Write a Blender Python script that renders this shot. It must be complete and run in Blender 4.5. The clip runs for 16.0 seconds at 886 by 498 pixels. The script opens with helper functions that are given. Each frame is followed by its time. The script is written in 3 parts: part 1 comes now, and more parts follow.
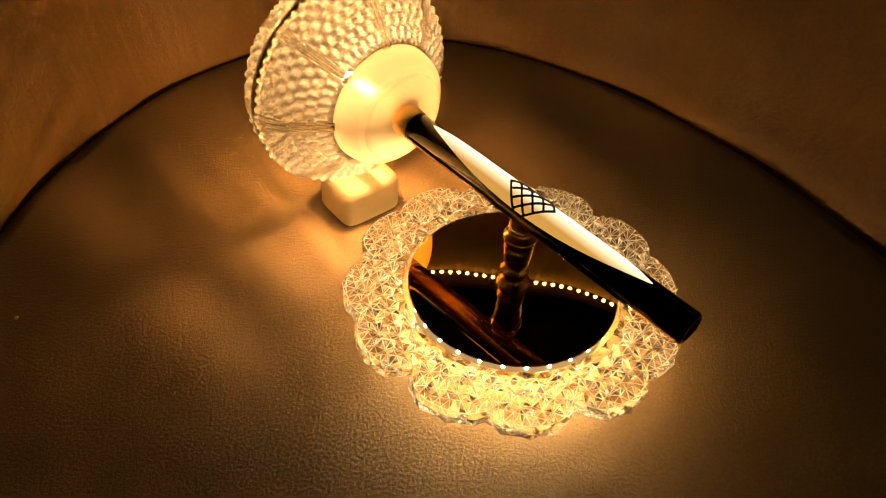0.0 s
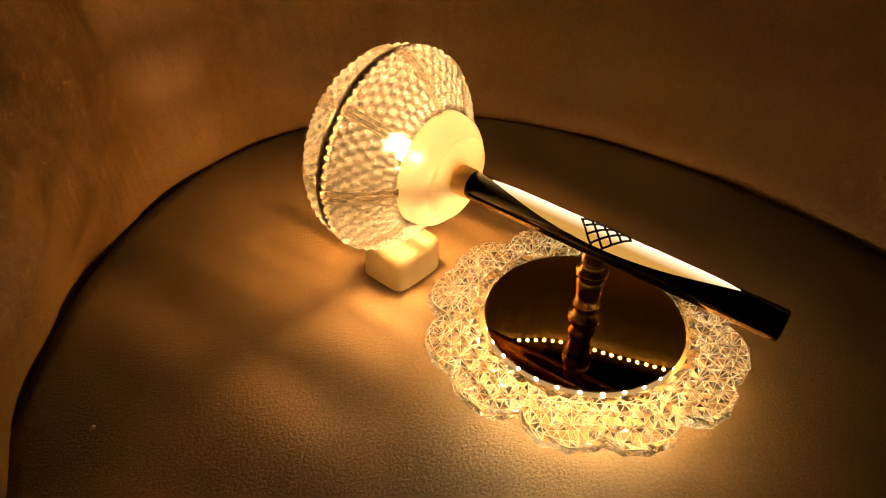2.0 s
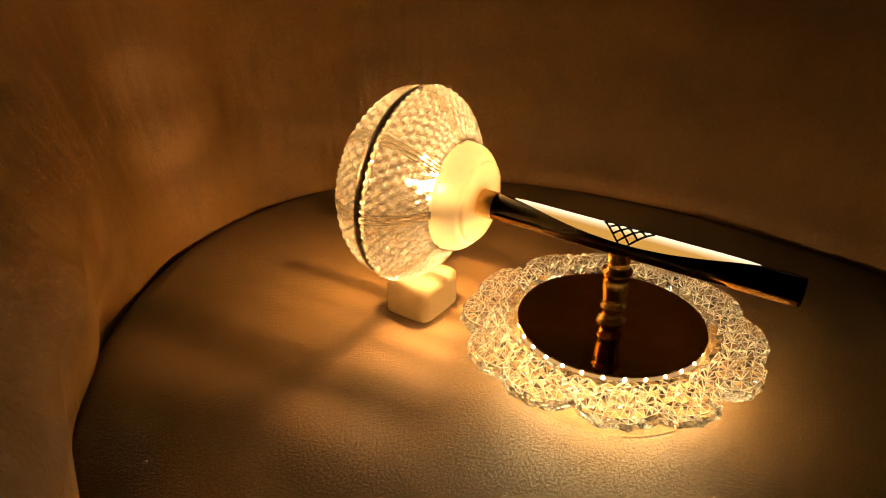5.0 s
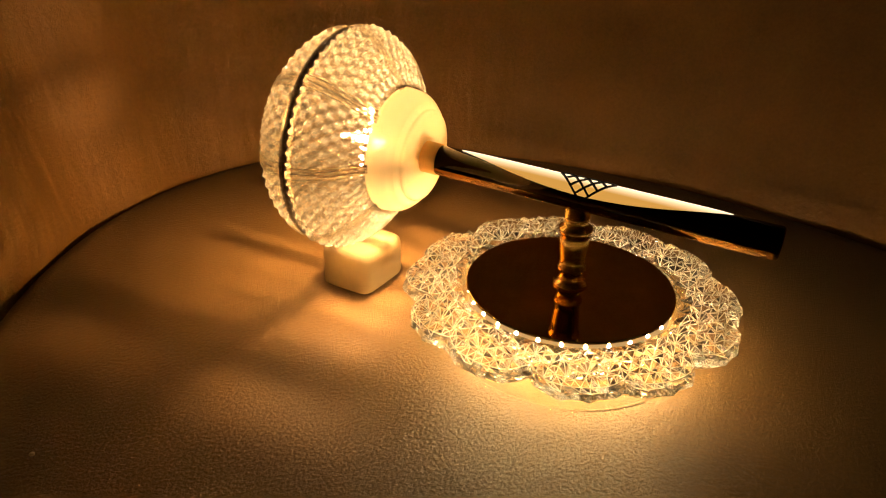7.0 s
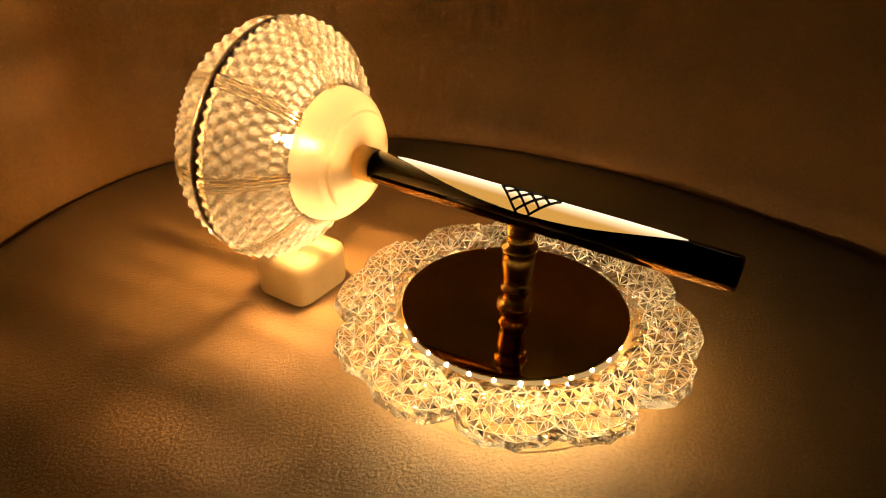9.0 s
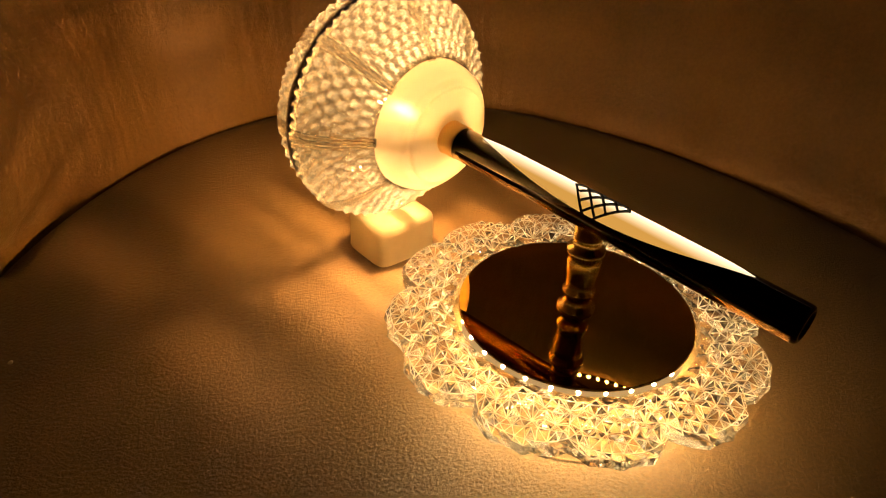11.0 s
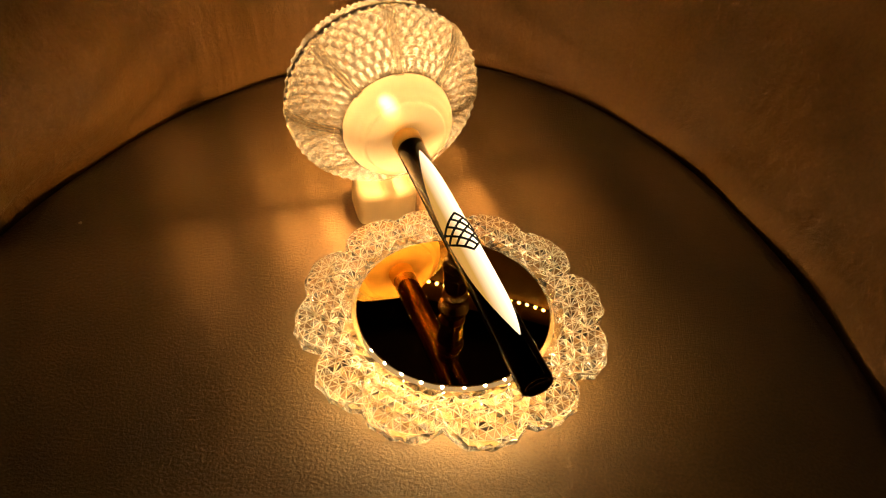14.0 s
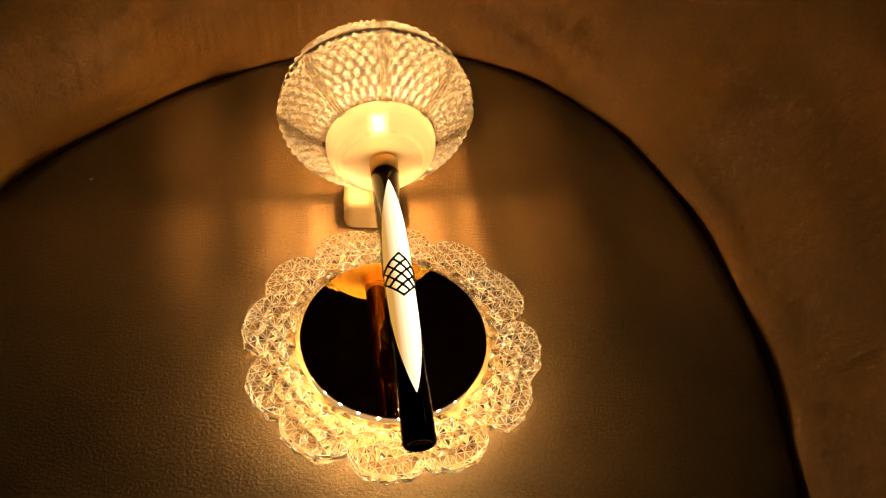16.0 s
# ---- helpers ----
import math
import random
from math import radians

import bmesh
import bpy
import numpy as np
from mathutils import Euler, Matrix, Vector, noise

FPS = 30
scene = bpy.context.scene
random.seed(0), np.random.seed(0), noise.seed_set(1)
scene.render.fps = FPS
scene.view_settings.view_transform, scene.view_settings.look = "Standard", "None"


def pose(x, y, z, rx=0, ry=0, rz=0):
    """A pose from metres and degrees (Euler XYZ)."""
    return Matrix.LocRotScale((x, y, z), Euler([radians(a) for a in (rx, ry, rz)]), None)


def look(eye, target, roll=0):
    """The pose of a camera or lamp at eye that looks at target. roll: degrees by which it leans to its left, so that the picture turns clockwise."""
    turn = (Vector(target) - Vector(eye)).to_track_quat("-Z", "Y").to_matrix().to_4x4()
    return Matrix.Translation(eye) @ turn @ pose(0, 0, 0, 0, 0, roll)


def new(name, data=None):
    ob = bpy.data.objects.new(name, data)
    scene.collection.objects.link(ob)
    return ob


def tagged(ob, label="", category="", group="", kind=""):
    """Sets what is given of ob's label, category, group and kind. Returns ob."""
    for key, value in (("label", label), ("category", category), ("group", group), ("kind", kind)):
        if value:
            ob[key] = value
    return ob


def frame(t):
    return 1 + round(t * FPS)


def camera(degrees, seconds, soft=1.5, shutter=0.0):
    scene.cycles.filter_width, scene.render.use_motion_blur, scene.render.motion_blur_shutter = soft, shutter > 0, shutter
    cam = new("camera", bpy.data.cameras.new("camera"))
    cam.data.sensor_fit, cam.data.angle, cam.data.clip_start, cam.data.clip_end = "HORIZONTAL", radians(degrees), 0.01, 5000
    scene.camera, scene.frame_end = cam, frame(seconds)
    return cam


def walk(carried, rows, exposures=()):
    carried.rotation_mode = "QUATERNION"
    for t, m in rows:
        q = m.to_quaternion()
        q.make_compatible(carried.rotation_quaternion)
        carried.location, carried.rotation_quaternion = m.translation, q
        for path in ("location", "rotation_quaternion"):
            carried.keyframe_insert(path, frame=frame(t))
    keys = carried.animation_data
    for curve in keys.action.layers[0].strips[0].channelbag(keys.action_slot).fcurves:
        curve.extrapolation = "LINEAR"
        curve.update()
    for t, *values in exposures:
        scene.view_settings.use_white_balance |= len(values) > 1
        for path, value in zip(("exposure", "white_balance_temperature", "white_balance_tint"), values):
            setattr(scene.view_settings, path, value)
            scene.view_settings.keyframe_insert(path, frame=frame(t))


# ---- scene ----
# camera
cam = camera(62.71, 16.0, soft=1.1)
PATH = [
    (0, (-0.1427, -0.2614, 0.3377), (-0.0409, 0.0099, 0.0620), 3.99),
    (0.5, (-0.1683, -0.2488, 0.3467), (-0.0415, 0.0171, 0.0761), 3.25),
    (1, (-0.1928, -0.2455, 0.3390), (-0.0567, 0.0241, 0.0767), 2.38),
    (1.5, (-0.2010, -0.2565, 0.3539), (-0.0901, 0.0321, 0.1001), -1.56),
    (2, (-0.2378, -0.2495, 0.3327), (-0.0827, 0.0309, 0.0934), 1.57),
    (2.5, (-0.2820, -0.2498, 0.3256), (-0.1025, 0.0336, 0.1078), 0.88),
    (3, (-0.3106, -0.2500, 0.3165), (-0.1119, 0.0362, 0.1200), 0.74),
    (3.5, (-0.3182, -0.2554, 0.3095), (-0.1196, 0.0334, 0.1168), 0.46),
    (4, (-0.3181, -0.2603, 0.2977), (-0.1120, 0.0275, 0.1115), 0.66),
    (4.2, (-0.3215, -0.2644, 0.2963), (-0.1169, 0.0259, 0.1122), 0.53),
    (6.3, (-0.3142, -0.2584, 0.2651), (-0.1050, 0.0284, 0.0807), 1.54),
    (6.5, (-0.3107, -0.2543, 0.2550), (-0.0990, 0.0290, 0.0681), 2.57),
    (7, (-0.2911, -0.2432, 0.2506), (-0.0695, 0.0334, 0.0652), 1.35),
    (7.5, (-0.2782, -0.2332, 0.2559), (-0.0479, 0.0359, 0.0701), 1.20),
    (8, (-0.2720, -0.2294, 0.2548), (-0.0402, 0.0367, 0.0665), 1.09),
    (8.2, (-0.2649, -0.2266, 0.2556), (-0.0352, 0.0387, 0.0638), 1.53),
    (10.3, (-0.1847, -0.2479, 0.2663), (-0.0209, 0.0510, 0.0569), 1.33),
    (10.5, (-0.1852, -0.2467, 0.2691), (-0.0277, 0.0583, 0.0637), 2.06),
    (11, (-0.1759, -0.2548, 0.2660), (-0.0540, 0.0557, 0.0452), 3.27),
    (11.5, (-0.1475, -0.2515, 0.2856), (-0.0495, 0.0582, 0.0523), 2.22),
    (12, (-0.1294, -0.2597, 0.2956), (-0.0502, 0.0513, 0.0569), 4.42),
    (12.5, (-0.1064, -0.2672, 0.2979), (-0.0504, 0.0374, 0.0447), 4.59),
    (13, (-0.0758, -0.2796, 0.3178), (-0.0393, 0.0284, 0.0652), 4.59),
    (13.5, (-0.0399, -0.2990, 0.3489), (-0.0237, -0.0016, 0.0819), 4.01),
    (14, (-0.0082, -0.3106, 0.3710), (-0.0099, -0.0172, 0.0991), 5.40),
    (14.5, (0.0159, -0.3096, 0.3844), (-0.0054, -0.0228, 0.1064), 7.21),
    (15, (0.0401, -0.2866, 0.3959), (0.0133, -0.0104, 0.1078), 7.76),
    (15.5, (0.0440, -0.2788, 0.4165), (0.0092, -0.0015, 0.1303), 9.14),
    (16, (0.0620, -0.2657, 0.4292), (0.0221, -0.0021, 0.1311), 9.95),
]
from mathutils.geometry import delaunay_2d_cdt

walk(cam, [(t, look(eye, target, roll)) for t, eye, target, roll in PATH], exposures=[(0.0, 0.0), (16.0, 0.0)])

# ---- world and lights ----
world = bpy.data.worlds.new("dark_room")
scene.world = world
world.use_nodes = True
world.node_tree.nodes["Background"].inputs[0].default_value = (0.55, 0.3, 0.12, 1)
world.node_tree.nodes["Background"].inputs[1].default_value = 0.004

WARM = (1.0, 0.61, 0.26)
BULB, LED, TAPE, DOWN, STRIP = 9000.0, 2100.0, 0.5, 240.0, 0.9


# ---- materials ----
def mat(name):
    m = bpy.data.materials.new(name)
    m.use_nodes = True
    nt = m.node_tree
    return m, nt, nt.nodes["Principled BSDF"], nt.nodes["Material Output"]


def tex(nt, kind, coord="Object", **inputs):
    c = nt.nodes.new("ShaderNodeTexCoord")
    n = nt.nodes.new(kind)
    nt.links.new(c.outputs[coord], n.inputs["Vector"])
    for k, v in inputs.items():
        n.inputs[k].default_value = v
    return n


def ramp(nt, src, lo, hi, a, b):
    r = nt.nodes.new("ShaderNodeValToRGB")
    r.color_ramp.elements[0].position, r.color_ramp.elements[1].position = lo, hi
    r.color_ramp.elements[0].color, r.color_ramp.elements[1].color = (*a, 1), (*b, 1)
    nt.links.new(src, r.inputs["Fac"])
    return r.outputs["Color"]


def bump(nt, src, bsdf, strength, distance):
    b = nt.nodes.new("ShaderNodeBump")
    b.inputs["Strength"].default_value, b.inputs["Distance"].default_value = strength, distance
    nt.links.new(src, b.inputs["Height"])
    nt.links.new(b.outputs["Normal"], bsdf.inputs["Normal"])


def leather(name, dark, light, rough, grain, folds=0.0, worn=0.1, relief=0.0009):
    m, nt, p, out = mat(name)
    big = tex(nt, "ShaderNodeTexNoise", Scale=9.0, Detail=4.0, Roughness=0.6)
    fine = tex(nt, "ShaderNodeTexNoise", Scale=grain, Detail=5.0, Roughness=0.65)
    # the grooves of the grain are darker than its ridges
    tone = nt.nodes.new("ShaderNodeMix")
    tone.data_type, tone.blend_type = "RGBA", "MULTIPLY"
    tone.inputs["Factor"].default_value = 1.0
    nt.links.new(ramp(nt, big.outputs["Fac"], 0.3, 0.7, dark, light), tone.inputs[6])
    nt.links.new(ramp(nt, fine.outputs["Fac"], 0.36, 0.62, (1 - worn,) * 3, (1 + worn * 0.6,) * 3), tone.inputs[7])
    nt.links.new(tone.outputs[2], p.inputs["Base Color"])
    nt.links.new(ramp(nt, big.outputs["Fac"], 0.3, 0.75, (rough - 0.06,) * 3, (rough + 0.08,) * 3), p.inputs["Roughness"])
    p.inputs["Specular IOR Level"].default_value = 0.4
    bump(nt, fine.outputs["Fac"], p, 0.9, relief)
    if folds:
        # long soft upright creases under the grain
        wave = tex(nt, "ShaderNodeTexNoise", Scale=38.0, Detail=2.0, Roughness=0.5)
        flow = nt.nodes.new("ShaderNodeMapping")
        flow.inputs["Scale"].default_value = (1.0, 1.0, 0.05)
        nt.links.new(wave.inputs["Vector"].links[0].from_socket, flow.inputs["Vector"])
        nt.links.new(flow.outputs[0], wave.inputs["Vector"])
        under = nt.nodes.new("ShaderNodeBump")
        under.inputs["Strength"].default_value, under.inputs["Distance"].default_value = 1.0, folds
        nt.links.new(wave.outputs["Fac"], under.inputs["Height"])
        nt.links.new(under.outputs["Normal"], p.inputs["Normal"].links[0].from_node.inputs["Normal"])
    return m


def metal(name, colour, rough):
    m, nt, p, out = mat(name)
    p.inputs["Metallic"].default_value = 1.0
    smear = tex(nt, "ShaderNodeTexNoise", Scale=60.0, Detail=3.0)
    nt.links.new(ramp(nt, smear.outputs["Fac"], 0.35, 0.7, tuple(c * 0.85 for c in colour), colour), p.inputs["Base Color"])
    nt.links.new(ramp(nt, smear.outputs["Fac"], 0.3, 0.8, (rough * 0.7,) * 3, (rough * 1.6,) * 3), p.inputs["Roughness"])
    return m


def clear(name, tint, see_through, ior=1.49, rough=0.02, haze=0.0, glint=0.0, uneven=0.0):
    """Clear plastic or glass: part of the light goes straight through, part is bent, a little is scattered by haze that
    stands in for glow and glints.
    glint: roughness of the blurred share of the bent light, from the fine texture of the moulding.
    uneven: how far the clear share is varied to shape the light thrown outside."""
    m, nt, p, out = mat(name)
    p.inputs["Base Color"].default_value = (*tint, 1)
    p.inputs["Transmission Weight"].default_value = 1.0
    p.inputs["Roughness"].default_value, p.inputs["IOR"].default_value = rough, ior
    t = nt.nodes.new("ShaderNodeBsdfTransparent")
    t.inputs["Color"].default_value = (*tint, 1)
    mix = nt.nodes.new("ShaderNodeMixShader")
    mix.inputs[0].default_value = see_through
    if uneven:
        # light and dark bands put into the clearness round the axis, along x
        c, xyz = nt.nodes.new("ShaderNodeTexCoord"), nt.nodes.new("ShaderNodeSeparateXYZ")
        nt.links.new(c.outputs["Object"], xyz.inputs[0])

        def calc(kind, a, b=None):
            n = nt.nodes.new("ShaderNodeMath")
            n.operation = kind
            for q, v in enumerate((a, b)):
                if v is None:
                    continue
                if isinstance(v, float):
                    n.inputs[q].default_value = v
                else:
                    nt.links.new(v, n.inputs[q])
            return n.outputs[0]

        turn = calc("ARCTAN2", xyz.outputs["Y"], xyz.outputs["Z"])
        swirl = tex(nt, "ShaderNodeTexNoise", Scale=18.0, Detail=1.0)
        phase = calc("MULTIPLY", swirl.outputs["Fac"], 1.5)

        def light_band(count, size, shift):
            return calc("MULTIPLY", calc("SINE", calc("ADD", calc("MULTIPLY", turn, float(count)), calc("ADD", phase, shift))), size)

        # two broad lobes pass light up and down and darken the sides
        waves = calc("ADD", calc("ADD", light_band(2, 0.8, 0.82), light_band(23, 0.38, 0.4)), light_band(35, 0.34, 2.0))
        # less clear towards the rims, which dims the light thrown sideways
        rim_dimming = nt.nodes.new("ShaderNodeMapRange")
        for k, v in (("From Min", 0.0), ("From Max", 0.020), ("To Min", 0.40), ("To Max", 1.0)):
            rim_dimming.inputs[k].default_value = v
        nt.links.new(calc("ABSOLUTE", calc("ADD", xyz.outputs["X"], 0.155)), rim_dimming.inputs["Value"])
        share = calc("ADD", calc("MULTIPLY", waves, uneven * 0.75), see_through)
        nt.links.new(calc("MULTIPLY", share, rim_dimming.outputs[0]), mix.inputs[0])
    body = p
    if glint:
        q = nt.nodes.new("ShaderNodeBsdfGlass")
        q.inputs["Color"].default_value = (*tint, 1)
        q.inputs["Roughness"].default_value, q.inputs["IOR"].default_value = glint, ior
        body = nt.nodes.new("ShaderNodeMixShader")
        body.inputs[0].default_value = 0.45
        nt.links.new(p.outputs[0], body.inputs[1]); nt.links.new(q.outputs[0], body.inputs[2])
    nt.links.new(body.outputs[0], mix.inputs[1])
    nt.links.new(t.outputs[0], mix.inputs[2])
    last = mix
    if haze:
        tl, df = nt.nodes.new("ShaderNodeBsdfTranslucent"), nt.nodes.new("ShaderNodeBsdfDiffuse")
        for n in (tl, df):
            n.inputs["Color"].default_value = (*tint, 1)
        both, last = nt.nodes.new("ShaderNodeMixShader"), nt.nodes.new("ShaderNodeMixShader")
        both.inputs[0].default_value, last.inputs[0].default_value = 0.35, haze
        nt.links.new(tl.outputs[0], both.inputs[1]); nt.links.new(df.outputs[0], both.inputs[2])
        nt.links.new(mix.outputs[0], last.inputs[1]); nt.links.new(both.outputs[0], last.inputs[2])
    nt.links.new(last.outputs[0], out.inputs["Surface"])
    return m


def glow(name, colour, strength):
    m, nt, p, out = mat(name)
    e = nt.nodes.new("ShaderNodeEmission")
    e.inputs[0].default_value, e.inputs[1].default_value = (*colour, 1), strength
    nt.links.new(e.outputs[0], out.inputs["Surface"])
    return m


def frosted(name):
    m, nt, p, out = mat(name)
    p.inputs["Base Color"].default_value = (0.84, 0.72, 0.52, 1)
    p.inputs["Roughness"].default_value = 0.42
    tl = nt.nodes.new("ShaderNodeBsdfTranslucent")
    tl.inputs["Color"].default_value = (0.95, 0.85, 0.66, 1)
    rf = nt.nodes.new("ShaderNodeBsdfRefraction")
    rf.inputs["Color"].default_value, rf.inputs["Roughness"].default_value, rf.inputs["IOR"].default_value = (0.98, 0.93, 0.82, 1), 0.55, 1.12
    a, b = nt.nodes.new("ShaderNodeMixShader"), nt.nodes.new("ShaderNodeMixShader")
    a.inputs[0].default_value, b.inputs[0].default_value = 0.93, 0.50
    nt.links.new(tl.outputs[0], a.inputs[1]); nt.links.new(rf.outputs[0], a.inputs[2])
    nt.links.new(p.outputs[0], b.inputs[1]); nt.links.new(a.outputs[0], b.inputs[2])
    nt.links.new(b.outputs[0], out.inputs["Surface"])
    return m


M_SEAT = leather("seat_leather", (0.050, 0.0265, 0.0084), (0.080, 0.0430, 0.0145), 0.47, 480.0, 0.0, 0.24, 0.0011)
M_SEAT.node_tree.nodes["Principled BSDF"].inputs["Specular IOR Level"].default_value = 0.09
M_BACK = leather("back_leather", (0.082, 0.0370, 0.0066), (0.118, 0.0535, 0.0098), 0.6, 350.0, 0.0045)
M_BACK.node_tree.nodes["Principled BSDF"].inputs["Specular IOR Level"].default_value = 0.16
M_WOOD = leather("dark_wood", (0.03, 0.018, 0.01), (0.05, 0.03, 0.018), 0.4, 200.0)
M_ROOM = leather("room_paint", (0.10, 0.075, 0.055), (0.12, 0.09, 0.066), 0.8, 60.0)
M_ACRYLIC = clear("clear_acrylic", (1.0, 0.97, 0.90), 0.03, 1.49, 0.0, glint=0.04)
# uneven clear share here sets the pools and streaks on seat and back
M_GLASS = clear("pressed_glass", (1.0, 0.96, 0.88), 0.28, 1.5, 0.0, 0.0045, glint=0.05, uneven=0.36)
M_CUT = clear("hazed_glint_facet", (1.0, 0.96, 0.86), 0.26, 1.5, 0.0, 0.026, glint=0.05, uneven=0.36)
M_RIDGE = clear("acrylic_ridge_glint", (1.0, 0.96, 0.88), 0.05, 1.49, 0.03, 0.30)
M_GLITTER = clear("acrylic_glint_haze", (1.0, 0.96, 0.86), 0.02, 1.49, 0.0, 0.19)
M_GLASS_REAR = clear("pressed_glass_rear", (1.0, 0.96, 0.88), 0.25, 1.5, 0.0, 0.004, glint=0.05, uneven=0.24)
M_SEAM = clear("gap_shade", (0.02, 0.014, 0.008), 0.0, 1.5, 0.2)
_nt = M_SEAM.node_tree
_t = next(n for n in _nt.nodes if n.type == "BSDF_TRANSPARENT")
_t.inputs["Color"].default_value = (0.9, 0.8, 0.65, 1)
next(n for n in _nt.nodes if n.type == "MIX_SHADER").inputs[0].default_value = 0.10
M_GLASS_IN = clear("smooth_glass", (1.0, 0.97, 0.92), 0.9, 1.5, 0.01)
M_FILM = clear("clear_film", (1.0, 0.98, 0.95), 0.65, 1.45)
M_MIRROR = metal("bronze_mirror", (0.82, 0.45, 0.062), 0.01)
M_TUBE = metal("black_gold_metal", (0.020, 0.013, 0.006), 0.04)
M_UNDER = metal("gold_black_metal", (0.34, 0.20, 0.055), 0.05)
M_GOLD = metal("polished_gold", (0.86, 0.55, 0.17), 0.2)
M_BRASS = metal("satin_brass", (0.95, 0.62, 0.20), 0.5)
M_BRASS.node_tree.nodes["Principled BSDF"].inputs["Metallic"].default_value = 0.35
M_BEAD = glow("bead_light", (1.0, 0.82, 0.55), 40.0)
M_BLACK = leather("black_enamel", (0.008, 0.006, 0.004), (0.014, 0.01, 0.007), 0.25, 300.0)
M_FROST = frosted("frosted_plastic")
M_FOAM, _nt, _p, _o = mat("cream_foam")
_p.inputs["Roughness"].default_value = 0.9
_n = tex(_nt, "ShaderNodeTexNoise", Scale=160.0, Detail=4.0)
_nt.links.new(ramp(_nt, _n.outputs["Fac"], 0.3, 0.7, (0.11, 0.076, 0.034), (0.145, 0.10, 0.046)), _p.inputs["Base Color"])
_t = _nt.nodes.new("ShaderNodeBsdfTranslucent")
_t.inputs["Color"].default_value = (0.46, 0.36, 0.22, 1)
_m = _nt.nodes.new("ShaderNodeMixShader")
_m.inputs[0].default_value = 0.45
_nt.links.new(_p.outputs[0], _m.inputs[1]); _nt.links.new(_t.outputs[0], _m.inputs[2]); _nt.links.new(_m.outputs[0], _o.inputs["Surface"])
M_BULB = glow("bulb_light", WARM, BULB)
M_LED = glow("led_light", (1.0, 0.70, 0.34), LED)
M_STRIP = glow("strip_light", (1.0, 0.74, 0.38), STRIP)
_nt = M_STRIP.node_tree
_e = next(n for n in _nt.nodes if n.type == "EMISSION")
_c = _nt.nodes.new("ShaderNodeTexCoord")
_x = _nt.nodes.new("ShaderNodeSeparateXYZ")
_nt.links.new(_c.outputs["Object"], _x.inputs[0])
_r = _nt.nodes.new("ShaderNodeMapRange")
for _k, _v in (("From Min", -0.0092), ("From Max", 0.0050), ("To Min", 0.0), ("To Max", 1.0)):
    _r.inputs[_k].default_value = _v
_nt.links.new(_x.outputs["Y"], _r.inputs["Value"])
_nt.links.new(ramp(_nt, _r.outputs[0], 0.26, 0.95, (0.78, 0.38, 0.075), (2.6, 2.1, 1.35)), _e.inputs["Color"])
M_TAPE = glow("tape_light", (1.0, 0.60, 0.22), TAPE)
M_DOWN = glow("added_seat_glow", (1.0, 0.71, 0.30), DOWN)
M_STRIP_PLASTIC, _nt, _p, _o = mat("led_tape")
_p.inputs["Base Color"].default_value = (0.8, 0.72, 0.55, 1)


# ---- helpers of this scene ----
def link(name, bm, material, parent=None, smooth=False, label=""):
    me = bpy.data.meshes.new(name)
    bm.to_mesh(me)
    bm.free()
    me.materials.append(material)
    if smooth:
        me.polygons.foreach_set("use_smooth", [True] * len(me.polygons))
    ob = new(name, me)
    if parent is not None:
        ob.parent = parent
    if label:
        tagged(ob, label)
    return ob


def part(name, bm, material, parent, label="", smooth=False):
    return link(name, bm, material, parent, smooth, label)


def sheet(bm, rows, close_u=False, close_v=False):
    """Quads over a grid of points; rows is a list of lists of vertices' places."""
    vs = [[bm.verts.new(p) for p in row] for row in rows]
    nu, nv = len(vs), len(vs[0])
    for i in range(nu if close_u else nu - 1):
        for j in range(nv if close_v else nv - 1):
            bm.faces.new((vs[i][j], vs[(i + 1) % nu][j], vs[(i + 1) % nu][(j + 1) % nv], vs[i][(j + 1) % nv]))
    return vs


def lathe(profile, n=48, cap=True):
    """A turned solid about z from (radius, z) pairs."""
    bm = bmesh.new()
    vs = sheet(bm, [[(r * math.cos(2 * math.pi * k / n), r * math.sin(2 * math.pi * k / n), z) for k in range(n)] for r, z in profile], close_v=True)
    if cap:
        bm.faces.new(vs[0][::-1])
        bm.faces.new(vs[-1])
    bmesh.ops.recalc_face_normals(bm, faces=bm.faces)
    return bm


def box(bm, x0, y0, z0, x1, y1, z1):
    r = bmesh.ops.create_cube(bm, size=1.0)
    for v in r["verts"]:
        v.co = ((x0 + x1) / 2 + v.co.x * (x1 - x0), (y0 + y1) / 2 + v.co.y * (y1 - y0), (z0 + z1) / 2 + v.co.z * (z1 - z0))


# ---- room ----
FLOOR = -0.46
bm = bmesh.new(); box(bm, -2.6, -2.4, FLOOR - 0.1, 2.6, 2.6, FLOOR)
tagged(link("floor", bm, M_WOOD), "dark wooden room floor", "floor", kind="structure")
bm = bmesh.new(); box(bm, -2.6, -2.4, 2.1, 2.6, 2.6, 2.2)
tagged(link("ceiling", bm, M_ROOM), "plain dim ceiling", "ceiling", kind="structure")
for nm, b in (("wall_north", (-2.6, 2.6, FLOOR, 2.6, 2.7, 2.1)), ("wall_south", (-2.6, -2.5, FLOOR, 2.6, -2.4, 2.1)),
              ("wall_east", (2.6, -2.5, FLOOR, 2.7, 2.7, 2.1)), ("wall_west", (-2.7, -2.5, FLOOR, -2.6, 2.7, 2.1))):
    bm = bmesh.new(); box(bm, *b)
    tagged(link(nm, bm, M_ROOM), "plain dim room wall", "wall", kind="structure")

# ---- tub armchair: seat and curved back ----
CX, CY, RA, RB = -0.031, -0.093, 0.3220, 0.4775


